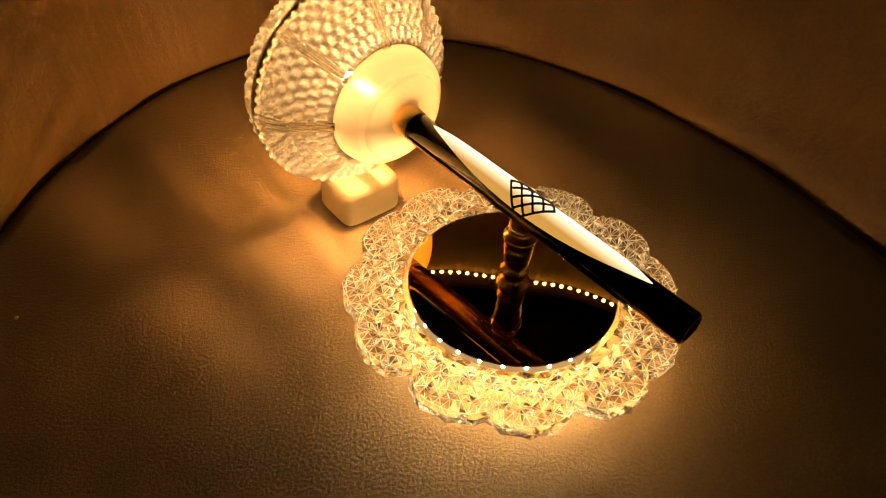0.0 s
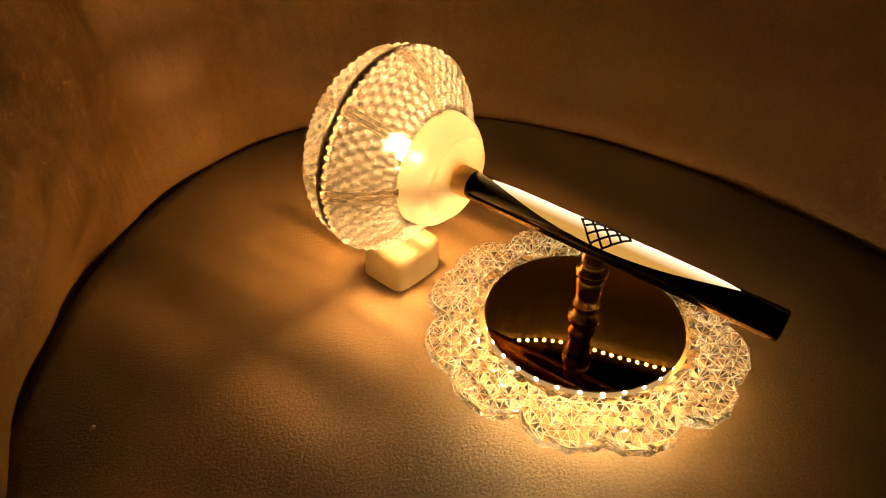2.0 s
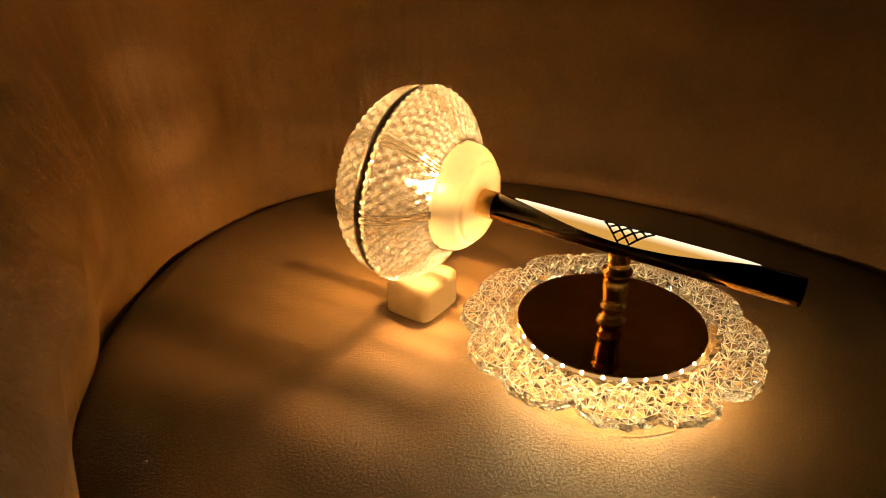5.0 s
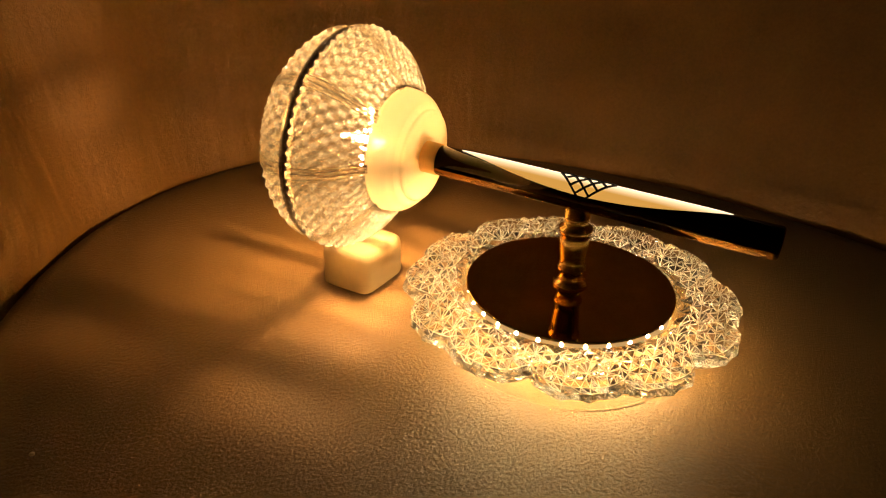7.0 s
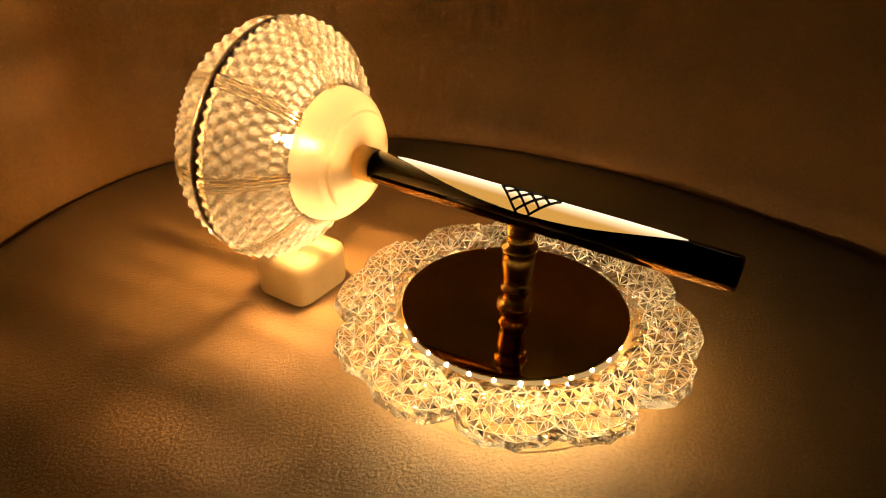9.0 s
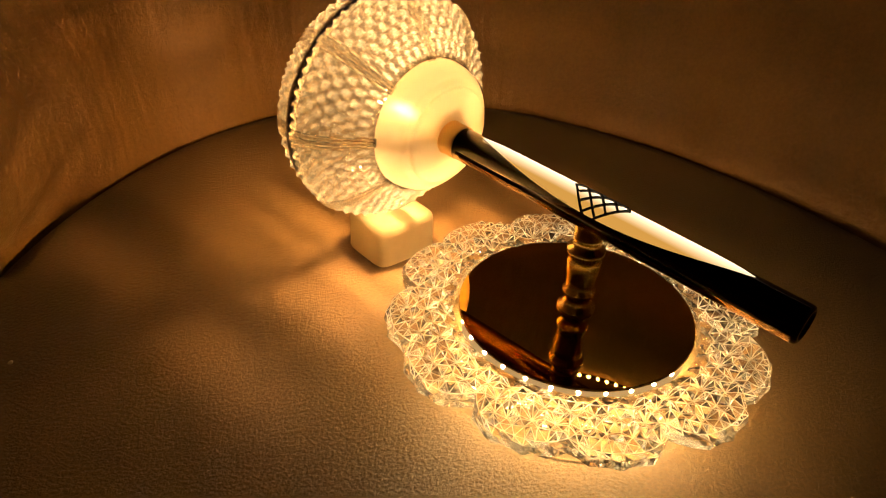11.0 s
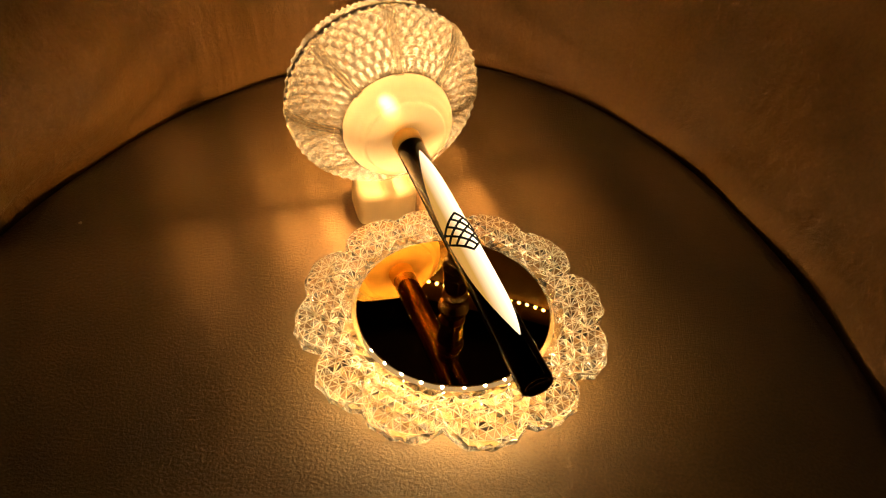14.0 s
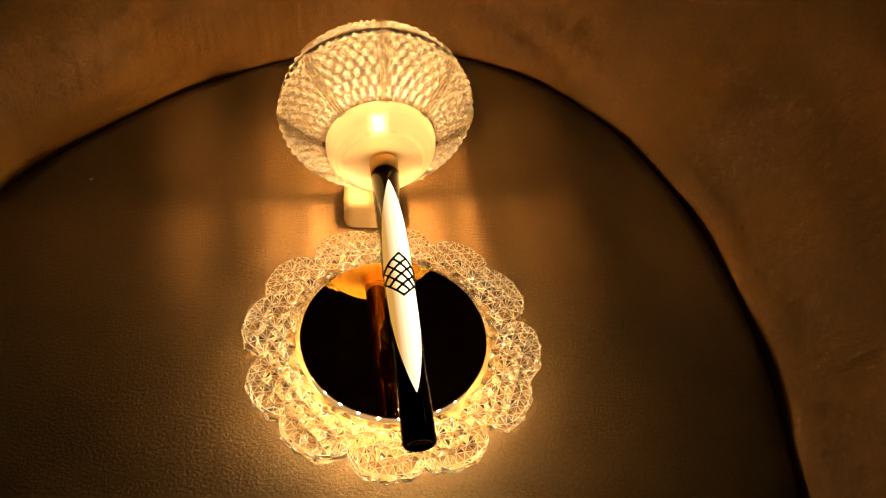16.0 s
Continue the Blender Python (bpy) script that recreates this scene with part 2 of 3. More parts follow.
def rim(a, grow=0.0):
    """The seat's outline at the angle a, widened by grow; a runs from the right front over the back to the left front."""
    gx, gy = grow if isinstance(grow, tuple) else (grow, grow)
    return CX + (RA + gx) * math.cos(a), CY + (RB + gy) * math.sin(a)


chair = tagged(new("armchair"), "brown leather tub armchair with a curved padded back", "armchair")
chair.location = (0, 0, 0)
NA = 160
A0, A1 = radians(-62), radians(242)
arc = [A0 + (A1 - A0) * k / NA for k in range(NA + 1)]

bm = bmesh.new()
rings = []
for g, z in ((-0.30, 0.0), (-0.20, 0.0), (-0.10, 0.0), (-0.05, 0.0), (-0.020, 0.0), (-0.009, -0.0012), (-0.003, -0.005), (0.0, -0.012), (0.001, -0.03), (0.0, -0.11)):
    rings.append([(*rim(2 * math.pi * k / 200, g), z) for k in range(200)])
vs = sheet(bm, rings, close_v=True)
bm.faces.new(vs[0]); bm.faces.new(vs[-1][::-1])
bmesh.ops.recalc_face_normals(bm, faces=bm.faces)
part("seat", bm, M_SEAT, chair, "smooth dark brown leather seat", True)

LEAN_SIDE, LEAN_BACK = 0.47, 0.15          # metres outwards for a metre up
LEAN_OUT = 0.25
TOP = 0.52


def back_point(a, z, thick=0.0):
    side = min(1.0, max(0.0, (math.degrees(a) - 115) / 40))
    pad = 0.070 * side * side * (3 - 2 * side) * max(0.0, math.sin(math.pi * min(max(z, 0.0), 0.17) / 0.17)) ** 0.8
    thick -= pad if thick < 0.05 else 0.0
    wob = 0.004 * math.sin(7 * a + 1.3) * min(1, max(0, z * 6)) + 0.0035 * math.sin(19 * a + 5 * z)
    up = max(z, -0.01)
    return (*rim(a, (0.006 + LEAN_SIDE * up + wob + thick, 0.006 + LEAN_BACK * up + wob + thick)), z)


bm = bmesh.new()
prof = [(-0.12, 0.0), (-0.02, 0.0), (0.0, 0.0), (0.03, 0.0), (0.08, 0), (0.14, 0), (0.2, 0), (0.27, 0), (0.34, 0), (0.41, 0), (0.47, 0), (0.525, 0.0), (0.545, 0.006),
        (0.556, 0.018), (0.561, 0.036), (0.558, 0.06), (0.545, 0.078), (0.51, 0.085), (0.3, 0.085), (0.1, 0.085), (-0.12, 0.085)]
rows = [[back_point(a, z, th) for z, th in prof] for a in arc]
vs = sheet(bm, rows, close_v=True)
bm.faces.new(vs[0]); bm.faces.new(vs[-1][::-1])
bmesh.ops.recalc_face_normals(bm, faces=bm.faces)
part("backrest", bm, M_BACK, chair, "curved light brown leather backrest", True)

bm = bmesh.new()
rings = [[(*rim(2 * math.pi * k / 96, g), z) for k in range(96)] for g, z in ((0.08, -0.115), (0.085, -0.14), (0.07, -0.30), (0.04, -0.31))]
vs = sheet(bm, rings, close_v=True)
bm.faces.new(vs[0]); bm.faces.new(vs[-1][::-1])
bmesh.ops.recalc_face_normals(bm, faces=bm.faces)
part("base", bm, M_BACK, chair, "", True)
for x, y in ((-0.22, 0.16), (0.16, 0.16), (-0.22, -0.36), (0.16, -0.36)):
    b = lathe([(0.016, FLOOR), (0.02, FLOOR + 0.004), (0.028, -0.31)], 20)
    bmesh.ops.translate(b, verts=b.verts, vec=(x, y, 0))
    part("leg", b, M_WOOD, chair)

# ---- string of small lights along the top of the back ----
def string_height(a):
    """The string climbs a little towards the right arm."""
    return 0.475 + 0.00045 * min(75.0, max(0.0, 110.0 - math.degrees(a)))


string = tagged(new("light_string"), "string of tiny warm lights along the chair back", "string lights")
bm = bmesh.new()
run = [radians(8 + 1.0 * k) for k in range(116)]
cable = []
for a in run:
    p = Vector(back_point(a, string_height(a)))
    n = (Vector((-math.cos(a) / RA, -math.sin(a) / RB, 0)).normalized() + Vector((0, 0, LEAN_OUT))).normalized()
    c = p + n * 0.0018
    cable.append([c + 0.0014 * (n * math.cos(b) + Vector((0, 0, 1)) * math.sin(b)) for b in (0.4, 1.97, 3.54, 5.11)])
vs = sheet(bm, cable, close_v=True)
bm.faces.new(vs[0]); bm.faces.new(vs[-1][::-1])
bmesh.ops.recalc_face_normals(bm, faces=bm.faces)
part("cable", bm, M_BLACK, string, "thin dark cable", True)
bead = bpy.data.meshes.new("light")
b = lathe([(0.0022, 0), (0.0024, 0.001), (0.0020, 0.0024), (0.0009, 0.0030)], 12)
b.to_mesh(bead); b.free()
bead.materials.append(M_BEAD)
bead.polygons.foreach_set("use_smooth", [True] * len(bead.polygons))
a = run[0]
while a < run[-1]:
    p = Vector(back_point(a, string_height(a)))
    n = (Vector((-math.cos(a) / RA, -math.sin(a) / RB, 0)).normalized() + Vector((0, 0, LEAN_OUT))).normalized()
    o = new("light", bead)
    o.parent = string
    o.matrix_local = Matrix.Translation(p + n * 0.0026) @ n.to_track_quat("Z", "Y").to_matrix().to_4x4()
    q = Vector(back_point(a + 0.01, string_height(a + 0.01)))
    a += 0.01 * 0.0128 / (q - p).length

# ---- foam block under the lamp's head ----
bm = bmesh.new()
NB = 48
rings = []
for z, g in ((0.0, -0.0020), (0.0010, -0.0006), (0.0030, 0.0), (0.0130, -0.0003), (0.0230, 0.0), (0.0262, -0.0008), (0.0280, -0.0028), (0.0285, -0.0060)):
    row = []
    for k in range(NB):
        c, q = math.cos(2 * math.pi * k / NB), math.sin(2 * math.pi * k / NB)
        e = 0.32
        p = Vector(((0.0228 + g) * math.copysign(abs(c) ** e, c), (0.0194 + g) * math.copysign(abs(q) ** e, q), z))
        row.append(p + 0.0010 * noise.noise_vector(p * 70) * min(1.0, z / 0.01))
    rings.append(row)
vs = sheet(bm, rings, close_v=True)
bm.faces.new(vs[0][::-1]); bm.faces.new(vs[-1])
bmesh.ops.recalc_face_normals(bm, faces=bm.faces)
block = tagged(link("foam_block", bm, M_FOAM, smooth=True), "small cream foam block under the glass shade", "block")
block.matrix_world = pose(-0.061, 0.1308, 0.0002, 0, 0, 21)

# ---- lint on the seat ----
bm = bmesh.new()
bmesh.ops.create_icosphere(bm, subdivisions=2, radius=0.0013)
for v in bm.verts:
    v.co += 0.0006 * noise.noise_vector(v.co * 900)
    v.co.z = max(0.0, v.co.z * 0.6 + 0.0004)
tagged(link("lint", bm, M_FOAM), "tiny pale speck of lint on the seat", "lint").location = (-0.280, 0.079, 0.0)

# ---- wall lamp, lying on the seat ----
lamp = tagged(new("wall_lamp"), "lit wall lamp with crystal flower base and pressed glass shade", "lamp")
DISC_Z, DISC_R = 0.0355, 0.061


def petal(a):
    """The flower's outline: six petals, each with a shallow notch in its middle."""
    k = (a + radians(90)) / radians(60)
    f = k - math.floor(k)
    deep = min(f, 1 - f) * 60.0
    mid = abs(f - 0.5) * 60.0
    return 0.0985 - 0.0115 * math.exp(-(deep / 4.2) ** 1.3) - 0.0050 * math.exp(-(mid / 3.6) ** 1.4) - 0.0012 * (1 - math.cos(math.radians(4 * (deep - 15) * 3))) * 0.5


rng = random.Random(4)
NO, NI = 132, 96
IN_R = 0.0638


def star_face(bm, z_base, depth, out_dr, pitch, swell):
    """A face of the plate, cut into six-pointed stars: a lattice of low and high points between the inner ring and the flower's outline."""
    inner = [Vector((IN_R * math.cos(2 * math.pi * k / NI), IN_R * math.sin(2 * math.pi * k / NI))) for k in range(NI)]
    outer = []
    for k in range(NO):
        a = 2 * math.pi * k / NO
        r = petal(a) + out_dr
        outer.append(Vector((r * math.cos(a), r * math.sin(a))))
    pts, kinds = inner + outer, []
    for i in range(-24, 25):
        for j in range(-24, 25):
            x, y = pitch * (i + j / 2), pitch * j * math.sqrt(3) / 2
            r, a = math.hypot(x, y), math.atan2(y, x)
            if IN_R + 0.0028 < r < petal(a) + out_dr - 0.0026:
                pts.append(Vector((x + rng.uniform(-0.0004, 0.0004), y + rng.uniform(-0.0004, 0.0004))))
                kinds.append((i - j) % 3)
            # a low saddle halfway between two neighbouring peaks gives every star twelve facets
            if (i - j) % 3:
                for di, dj in ((1, 0), (0, 1), (-1, 1)):
                    if (i + di - j - dj) % 3:
                        mx, my = pitch * (i + di / 2 + (j + dj / 2) / 2), pitch * (j + dj / 2) * math.sqrt(3) / 2
                        if IN_R + 0.0028 < math.hypot(mx, my) < petal(math.atan2(my, mx)) + out_dr - 0.0026:
                            pts.append(Vector((mx, my)))
                            kinds.append(3)
    co, _, faces, origin, _, _ = delaunay_2d_cdt(pts, [], [], 0, 1e-7)
    verts, ring = [], {}
    for v, src in zip(co, origin):
        k = src[0] if src else -1
        r = v.length
        mid = math.sin(math.pi * min(1.0, max(0.0, (r - IN_R) / 0.031)))
        if k < NI + NO:
            z = z_base
        else:
            z = z_base + swell * mid + depth * (-1.0, 0.75, 0.75, -0.05)[kinds[k - NI - NO]] + rng.uniform(-0.0003, 0.0003)
        verts.append(bm.verts.new((v.x, v.y, z)))
        ring[k] = verts[-1]
    for f in faces:
        c = sum((co[q] for q in f), Vector((0, 0))) / 3
        if IN_R * 0.998 < c.length < petal(math.atan2(c.y, c.x)) + out_dr + 0.0002:
            bm.faces.new([verts[q] for q in f])
    return [ring[k] for k in range(NI)], [ring[NI + k] for k in range(NO)]


bm = bmesh.new()
top_in, top_out = star_face(bm, 0.0338, 0.0026, -0.0022, 0.0062, 0.0028)
low_in, low_out = star_face(bm, 0.0236, -0.0015, -0.0040, 0.0078, -0.0005)
belts = [top_out]
for z, dr, wob in ((0.0315, -0.0002, 0.0005), (0.0272, 0.0004, 0.0007)):
    belts.append([bm.verts.new(((petal(2 * math.pi * k / NO) + dr + (wob if k % 3 == 0 else -wob)) * math.cos(2 * math.pi * k / NO),
                                (petal(2 * math.pi * k / NO) + dr + (wob if k % 3 == 0 else -wob)) * math.sin(2 * math.pi * k / NO), z + rng.uniform(-0.0006, 0.0006))) for k in range(NO)])
belts.append(low_out)
for A, B in zip(belts, belts[1:]):
    for k in range(NO):
        k1 = (k + 1) % NO
        bm.faces.new((A[k], A[k1], B[k1])); bm.faces.new((A[k], B[k1], B[k]))
for k in range(NI):
    k1 = (k + 1) % NI
    bm.faces.new((top_in[k1], top_in[k], low_in[k], low_in[k1]))
bmesh.ops.recalc_face_normals(bm, faces=bm.faces)
# the moulded ridges are slightly rounded
crests = [e for e in bm.edges if min(v.co.z for v in e.verts) > 0.0315 and e.calc_length() > 0.0015 and all(math.hypot(v.co.x, v.co.y) > IN_R + 0.001 for v in e.verts)]
bmesh.ops.bevel(bm, geom=crests, offset=0.00026, segments=1, affect="EDGES", clamp_overlap=True, material=1)
part("flower_plate", bm, M_ACRYLIC, lamp, "scalloped clear faceted acrylic plate").visible_shadow = False
plate = next(o for o in lamp.children if o.name == "flower_plate")
# ridge haze puts bright lines of light along the edges
plate.data.materials.append(M_RIDGE)
# randomly picked facets of the top and rim get haze in place of glints
plate.data.materials.append(M_GLITTER)
for f in plate.data.polygons:
    if f.material_index == 0 and f.center.z > 0.0275 and math.hypot(f.center.x, f.center.y) > IN_R + 0.001:
        rim_side = abs(f.normal.z) < 0.45
        if rng.random() < (0.45 if rim_side else 0.27):
            f.material_index = 2

# clear inner collar, tape of light-emitting diodes, mirror disc
tape = part("led_tape", lathe([(0.0582, 0.024), (0.0592, 0.024), (0.0592, 0.0335), (0.0582, 0.0335)], 96, False), M_TAPE, lamp, "", True)
led = bpy.data.meshes.new("led")
b = bmesh.new()
box(b, -0.0007, -0.0005, -0.0007, 0.0007, 0.0005, 0.0007)
bmesh.ops.bevel(b, geom=b.edges[:], offset=0.0003, segments=2, affect="EDGES")
b.to_mesh(led); b.free()
led.materials.append(M_LED)
for k in range(30):
    a = radians(-92.5 + 12 * k)
    o = new("led", led)
    o.parent = tape
    o.matrix_local = Matrix.Translation((0.0598 * math.cos(a), 0.0598 * math.sin(a), 0.0318)) @ pose(0, 0, 0, 0, 0, math.degrees(a) - 90)
part("mirror_disc", lathe([(0.0585, 0.0338), (DISC_R - 0.0004, 0.0338), (DISC_R, 0.0342), (DISC_R, 0.0351), (DISC_R - 0.0005, DISC_Z)], 128), M_MIRROR, lamp, "dark bronze mirror disc")
part("clear_stand", lathe([(0.0712, 0.0004), (0.0718, 0.0), (0.0736, 0.0), (0.0740, 0.0006), (0.0736, 0.0014), (0.0726, 0.0018), (0.0724, 0.0225), (0.0716, 0.0225), (0.0712, 0.0004)], 96, False), M_FILM, lamp, "clear plastic ring under the plate", True).visible_shadow = False
under = part("under_plate", lathe([(0.030, 0.0190), (0.0584, 0.0195), (0.0584, 0.0236), (0.030, 0.0236)], 64), M_STRIP_PLASTIC, lamp, "", True)
# unseen glowing ring, added to brighten the seat close to the plate
bm = bmesh.new()
sheet(bm, [[(r * math.cos(2 * math.pi * k / 96), r * math.sin(2 * math.pi * k / 96), 0.0186) for k in range(96)] for r in (0.0572, 0.0500)], close_v=True)
bmesh.ops.recalc_face_normals(bm, faces=bm.faces)
part("added_glow_ring", bm, M_DOWN, under, "unseen glowing ring added to light the seat")

# turned post
Z0 = DISC_Z
post_profile = [(0.0098, Z0), (0.0098, Z0 + 0.0015), (0.0075, Z0 + 0.003), (0.0066, Z0 + 0.006), (0.0072, Z0 + 0.009), (0.0084, Z0 + 0.0105), (0.0084, Z0 + 0.012),
                (0.0070, Z0 + 0.0135), (0.0074, Z0 + 0.018), (0.0083, Z0 + 0.025), (0.0086, Z0 + 0.030), (0.0080, Z0 + 0.0325), (0.0094, Z0 + 0.034), (0.0096, Z0 + 0.0355),
                (0.0094, Z0 + 0.037), (0.0072, Z0 + 0.038), (0.0072, Z0 + 0.0425), (0.0075, Z0 + 0.043), (0.0072, Z0 + 0.0435), (0.0072, Z0 + 0.0535)]
part("post", lathe(post_profile, 48), M_GOLD, lamp, "turned polished gold post", True)

# arm and head share one axis: local x runs along the arm, away from the shade
AX = Vector((0.063, -0.138, -0.006)).normalized()
SIDE = Vector((0, 0, 1)).cross(AX).normalized()
UP = AX.cross(SIDE)
ARM = Matrix((( AX.x, SIDE.x, UP.x, 0.0), (AX.y, SIDE.y, UP.y, -0.004), (AX.z, SIDE.z, UP.z, 0.093), (0, 0, 0, 1)))
TR = 0.0089


def along(profile, n=64, cap=False):
    """Turned about the arm's axis from (s, radius) pairs."""
    bm = bmesh.new()
    vs = sheet(bm, [[ARM @ Vector((s, r * math.sin(2 * math.pi * k / n), r * math.cos(2 * math.pi * k / n))) for k in range(n)] for s, r in profile], close_v=True)
    if cap:
        bm.faces.new(vs[0]); bm.faces.new(vs[-1])
    bmesh.ops.recalc_face_normals(bm, faces=bm.faces)
    return bm


tube = part("arm_tube", along([(-0.0915, TR), (0.1000, TR), (0.1012, TR - 0.0004), (0.1018, TR - 0.0014), (0.1018, TR - 0.0022), (0.1008, TR - 0.0026)], 64, True), M_TUBE, lamp, "polished black and gold tube", True)
# gold lower face of the tube
bm = bmesh.new()
sheet(bm, [[ARM @ Vector((s, (TR + 0.00025) * math.sin(b), (TR + 0.00025) * math.cos(b))) for b in (radians(104 + 152 * k / 28) for k in range(29))] for s in (-0.0915, -0.05, 0.0, 0.05, 0.0995)])
bmesh.ops.recalc_face_normals(bm, faces=bm.faces)
part("gold_underside", bm, M_UNDER, lamp, "polished gold lower face of the tube", True)
part("brass_collar", along([(-0.1030, TR + 0.0001), (-0.1000, TR + 0.0009), (-0.0990, TR + 0.0005), (-0.0902, TR + 0.0005), (-0.0897, TR + 0.0001)], 48, True), M_BRASS, lamp, "satin brass collar", True)

# lens-shaped light strip let into the top of the tube
SL, PHI, TURN_STRIP = 0.0765, radians(76), radians(-4)


def on_tube(s, phi, h):
    return ARM @ Vector((s, -(TR + h) * math.sin(phi), (TR + h) * math.cos(phi)))


bm = bmesh.new()
NS, NP = 72, 14
rows = []
for i in range(NS + 1):
    u = -1 + 2 * i / NS
    half = PHI * max(0.0, math.cos(math.pi / 2 * u)) ** 0.85 + 0.012
    rows.append([ARM.inverted() @ on_tube(SL * u, TURN_STRIP + half * (2 * j / NP - 1), 0.00025 * (1 - (2 * j / NP - 1) ** 4)) for j in range(NP + 1)])
sheet(bm, rows)
bmesh.ops.recalc_face_normals(bm, faces=bm.faces)
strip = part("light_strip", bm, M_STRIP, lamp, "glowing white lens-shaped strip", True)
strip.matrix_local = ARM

bm = bmesh.new()
QL = 0.0152
def net_line(c, sgn):
    pts = []
    for j in range(-40, 41):
        p = j / 40
        q = c + sgn * 0.80 * p
        if abs(q) <= 1.0001 - 0.80 * abs(p) + 1e-4:
            pts.append((p, q))
    return pts
for c in (-1, -0.5, 0, 0.5, 1):
    for sgn in (-1, 1):
        pts = net_line(c, sgn)
        if abs(c) == 1:
            pts = [(j / 20, c * (1 - 0.8 * abs(j / 20))) for j in range(-20, 21)] if sgn == 1 else []
        if len(pts) < 2:
            continue
        w = 0.00080 / QL
        sheet(bm, [[on_tube(QL * (q - w), TURN_STRIP + PHI * p, 0.0002), on_tube(QL * (q - w), TURN_STRIP + PHI * p, 0.0010),
                    on_tube(QL * (q + w), TURN_STRIP + PHI * p, 0.0010), on_tube(QL * (q + w), TURN_STRIP + PHI * p, 0.0002)] for p, q in pts])
bmesh.ops.recalc_face_normals(bm, faces=bm.faces)
part("net_pattern", bm, M_BLACK, lamp, "black diamond net over the glowing strip")

# frosted cup that holds the shade
CUP = [(-0.0998, 0.004), (-0.0994, 0.0262), (-0.0997, 0.0272), (-0.1004, 0.0278), (-0.1014, 0.0279), (-0.1020, 0.0276), (-0.1026, 0.0280), (-0.1030, 0.0296), (-0.1038, 0.0316), (-0.1044, 0.0322),
       (-0.1050, 0.0324), (-0.1070, 0.0346), (-0.1095, 0.0362), (-0.1130, 0.0372), (-0.1175, 0.0377), (-0.1195, 0.0377)]
inside = [(s - 0.0014, r - 0.0014) for s, r in CUP[:0:-1]]
cup = part("frosted_cup", along(CUP + [(-0.1200, 0.0370)] + inside + [(-0.1012, 0.004)], 96), M_FROST, lamp, "frosted cream plastic cup with a stepped face", True)


def shade_profile(front, u):
    if front:
        return -0.1175 - 0.0330 * u, 0.0372 + 0.0315 * (1 - (1 - u) ** 1.9)
    return -0.1560 - 0.0440 * u, 0.0658 * (1 - u ** 1.7) ** 0.80 + 0.015 * u


def shade_shell(front):
    """One pressed-glass bowl with rows of small diamonds and a beaded rim."""
    n, m = 400, 42
    bm = bmesh.new()
    rows = []
    for side in (0, 1):
        ring_rows = []
        for i in range(m + 1):
            u = i / m
            s, r = shade_profile(front, u)
            row = []
            for k in range(n):
                a = 2 * math.pi * k / n
                d = 0.0
                if side == 0:
                    tri = abs(((k / 4 + i / 5) % 2) - 1) + abs(((k / 4 - i / 5) % 2) - 1)
                    lane = abs(((a / radians(45)) % 1) - 0.5)
                    near_rim = max(0.0, 1 - abs(u - (1 if front else 0)) * 11)
                    d = 0.0019 * (tri - 1.0) * (0.15 if lane > 0.44 else 1.0) * (1 - near_rim)
                    # round beads along the rim, and a large one at the end of each group of ribs
                    d += 0.0014 * near_rim ** 0.5 * (math.cos(72 * a) if lane < 0.45 else 1.2)
                rr = r + d if side == 0 else r - 0.0030
                row.append(Vector((s, rr * math.sin(a), rr * math.cos(a))))
            ring_rows.append(row)
        rows += ring_rows if side == 0 else ring_rows[::-1]
    sheet(bm, rows, close_u=True, close_v=True)
    bmesh.ops.recalc_face_normals(bm, faces=bm.faces)
    return bm


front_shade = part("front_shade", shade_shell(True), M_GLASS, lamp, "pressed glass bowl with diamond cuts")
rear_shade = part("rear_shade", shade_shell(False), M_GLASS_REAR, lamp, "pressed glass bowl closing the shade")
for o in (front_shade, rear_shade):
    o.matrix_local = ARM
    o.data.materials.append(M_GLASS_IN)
    # haze on each diamond's raised middle paints its glow, the grooves between stay clear
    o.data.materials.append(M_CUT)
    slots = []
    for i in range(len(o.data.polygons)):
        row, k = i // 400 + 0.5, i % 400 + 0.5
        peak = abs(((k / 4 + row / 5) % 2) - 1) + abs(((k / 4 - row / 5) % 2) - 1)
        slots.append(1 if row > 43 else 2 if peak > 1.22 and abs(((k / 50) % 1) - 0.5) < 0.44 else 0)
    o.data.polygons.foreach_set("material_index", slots)

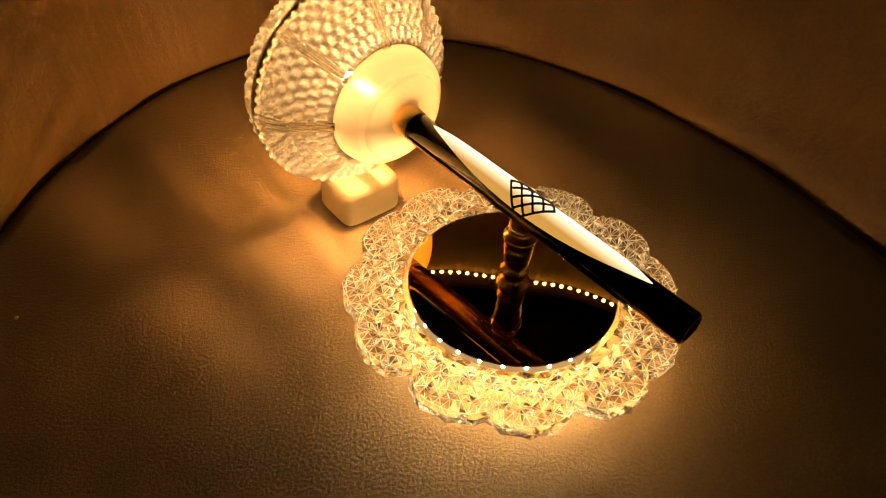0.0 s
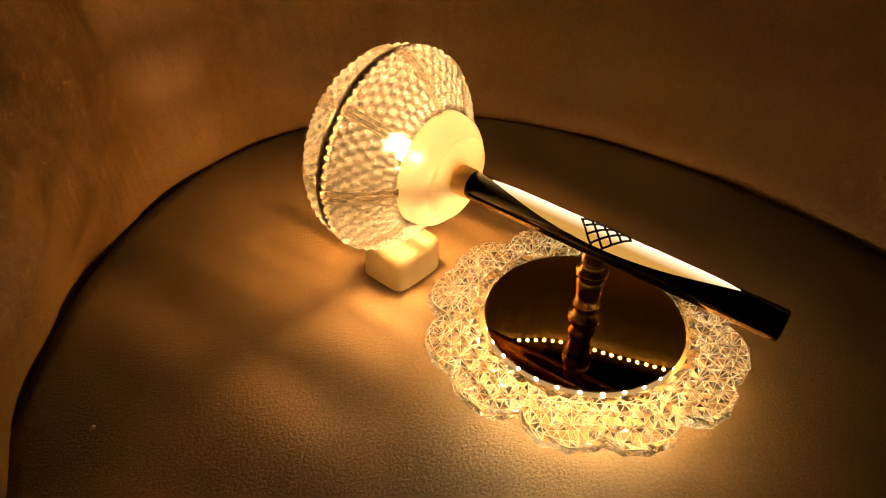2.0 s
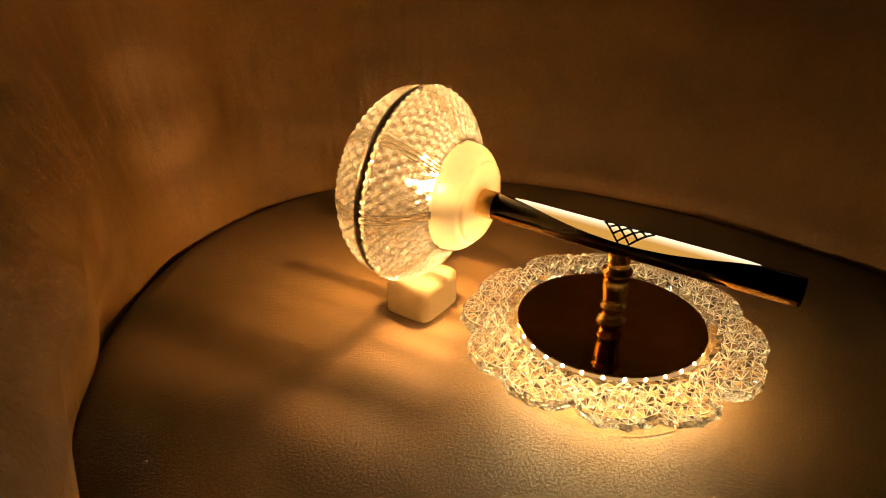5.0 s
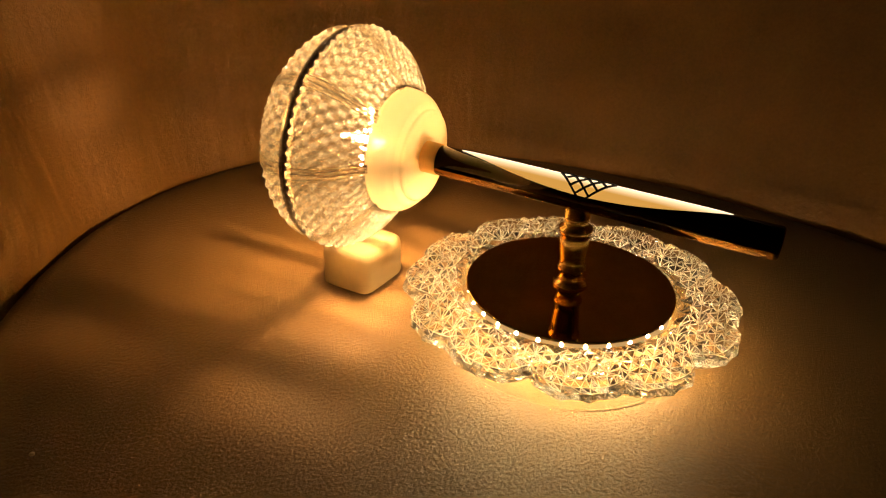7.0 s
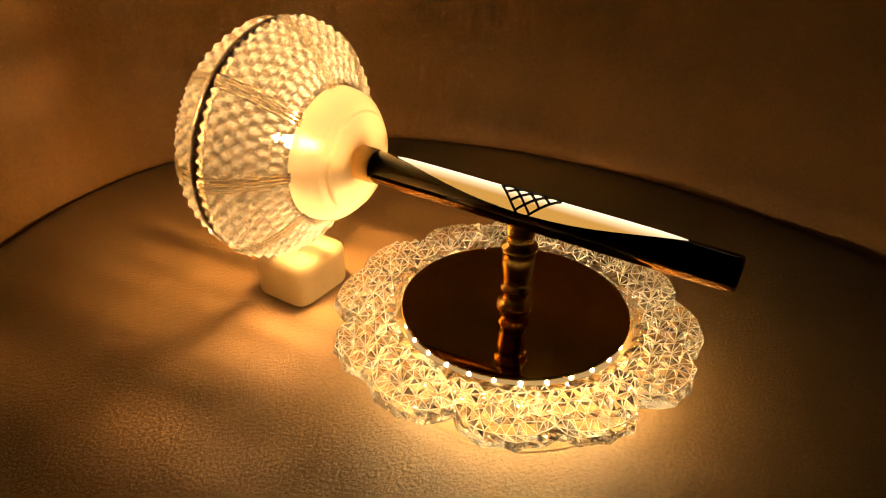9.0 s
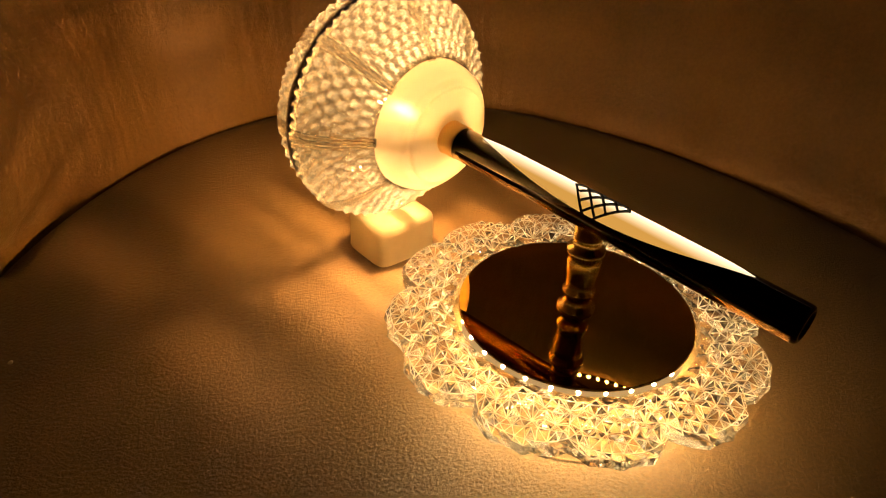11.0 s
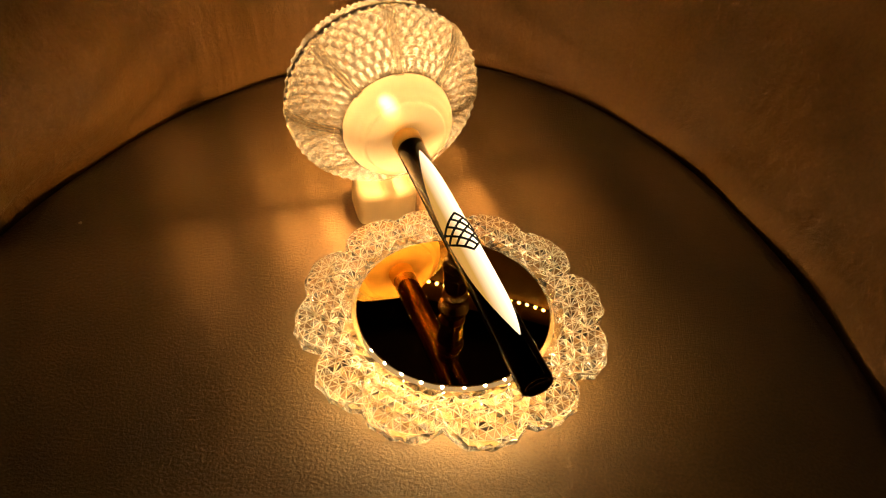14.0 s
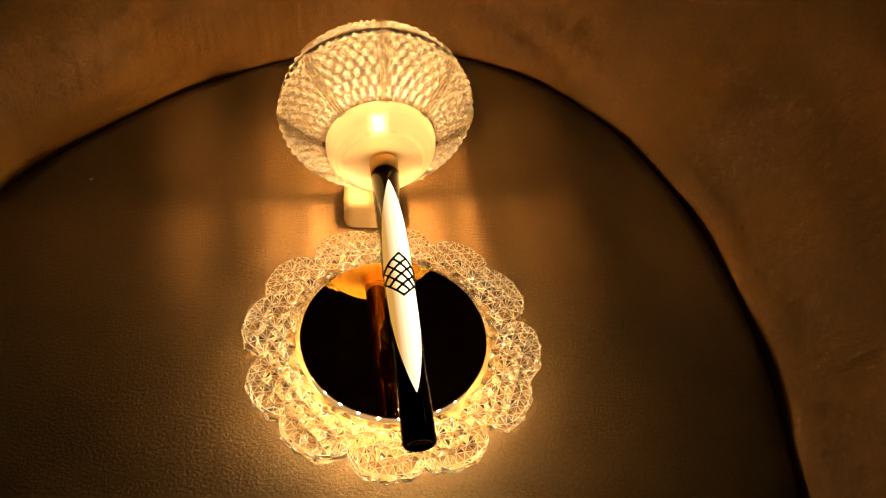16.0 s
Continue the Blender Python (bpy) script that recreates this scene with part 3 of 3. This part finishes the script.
# smooth moulded ribs in groups of three between the fields of diamonds
for front, holder in ((True, front_shade), (False, rear_shade)):
    for g in range(8):
        for t in (-1, 0, 1):
            a0 = radians(45) * (g + 0.0) + t * 0.05
            bm = bmesh.new()
            rows = []
            for i in range(19):
                u = i / 18 * (0.97 if front else 0.80)
                s, r = shade_profile(front, u)
                w = 0.0009 + 0.0003 * math.sin(3 * u)
                rows.append([Vector((s, (r + h) * math.sin(a0 + dx / r), (r + h) * math.cos(a0 + dx / r)))
                             for dx, h in ((-w, 0.0002), (-w * 0.6, 0.0014), (0, 0.0018), (w * 0.6, 0.0014), (w, 0.0002))])
            vs = sheet(bm, rows, close_v=True)
            bm.faces.new(vs[0]); bm.faces.new(vs[-1][::-1])
            bmesh.ops.recalc_face_normals(bm, faces=bm.faces)
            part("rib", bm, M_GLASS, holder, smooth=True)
# dark ring put in where the open gap between the bowls looks dark
part("dark_gap_ring", along([(-0.1507, 0.0676), (-0.1507, 0.0694), (-0.1560, 0.0684), (-0.1560, 0.0664), (-0.1507, 0.0676)], 96), M_SEAM, lamp, "dark ring standing in for the shaded gap between the two bowls", True)
part("rear_dome", along([(-0.1965, 0.0205), (-0.2000, 0.0195), (-0.2026, 0.015), (-0.2038, 0.008), (-0.2040, 0.001)], 48, True), M_GLASS, lamp, "smooth clear dome", True).visible_shadow = False
part("socket", along([(-0.1025, 0.007), (-0.1220, 0.007), (-0.1276, 0.004)], 32, True), M_STRIP_PLASTIC, lamp, "", True)
# flat capsule bulb: a thin board with a row of light on its upper and its lower face
bm = bmesh.new()
box(bm, -0.1488, -0.0052, -0.0012, -0.1270, 0.0052, 0.0012)
bmesh.ops.bevel(bm, geom=bm.edges[:], offset=0.0005, segments=2, affect="EDGES")
bulb = part("bulb", bm, M_STRIP_PLASTIC, lamp, "flat capsule bulb")
bulb.matrix_local = ARM
for z in (0.0013, -0.0016):
    bm = bmesh.new()
    box(bm, -0.1480, -0.0046, z, -0.1290, 0.0046, z + 0.0003)
    part("bulb_light", bm, M_BULB, bulb, "bright face of the bulb")
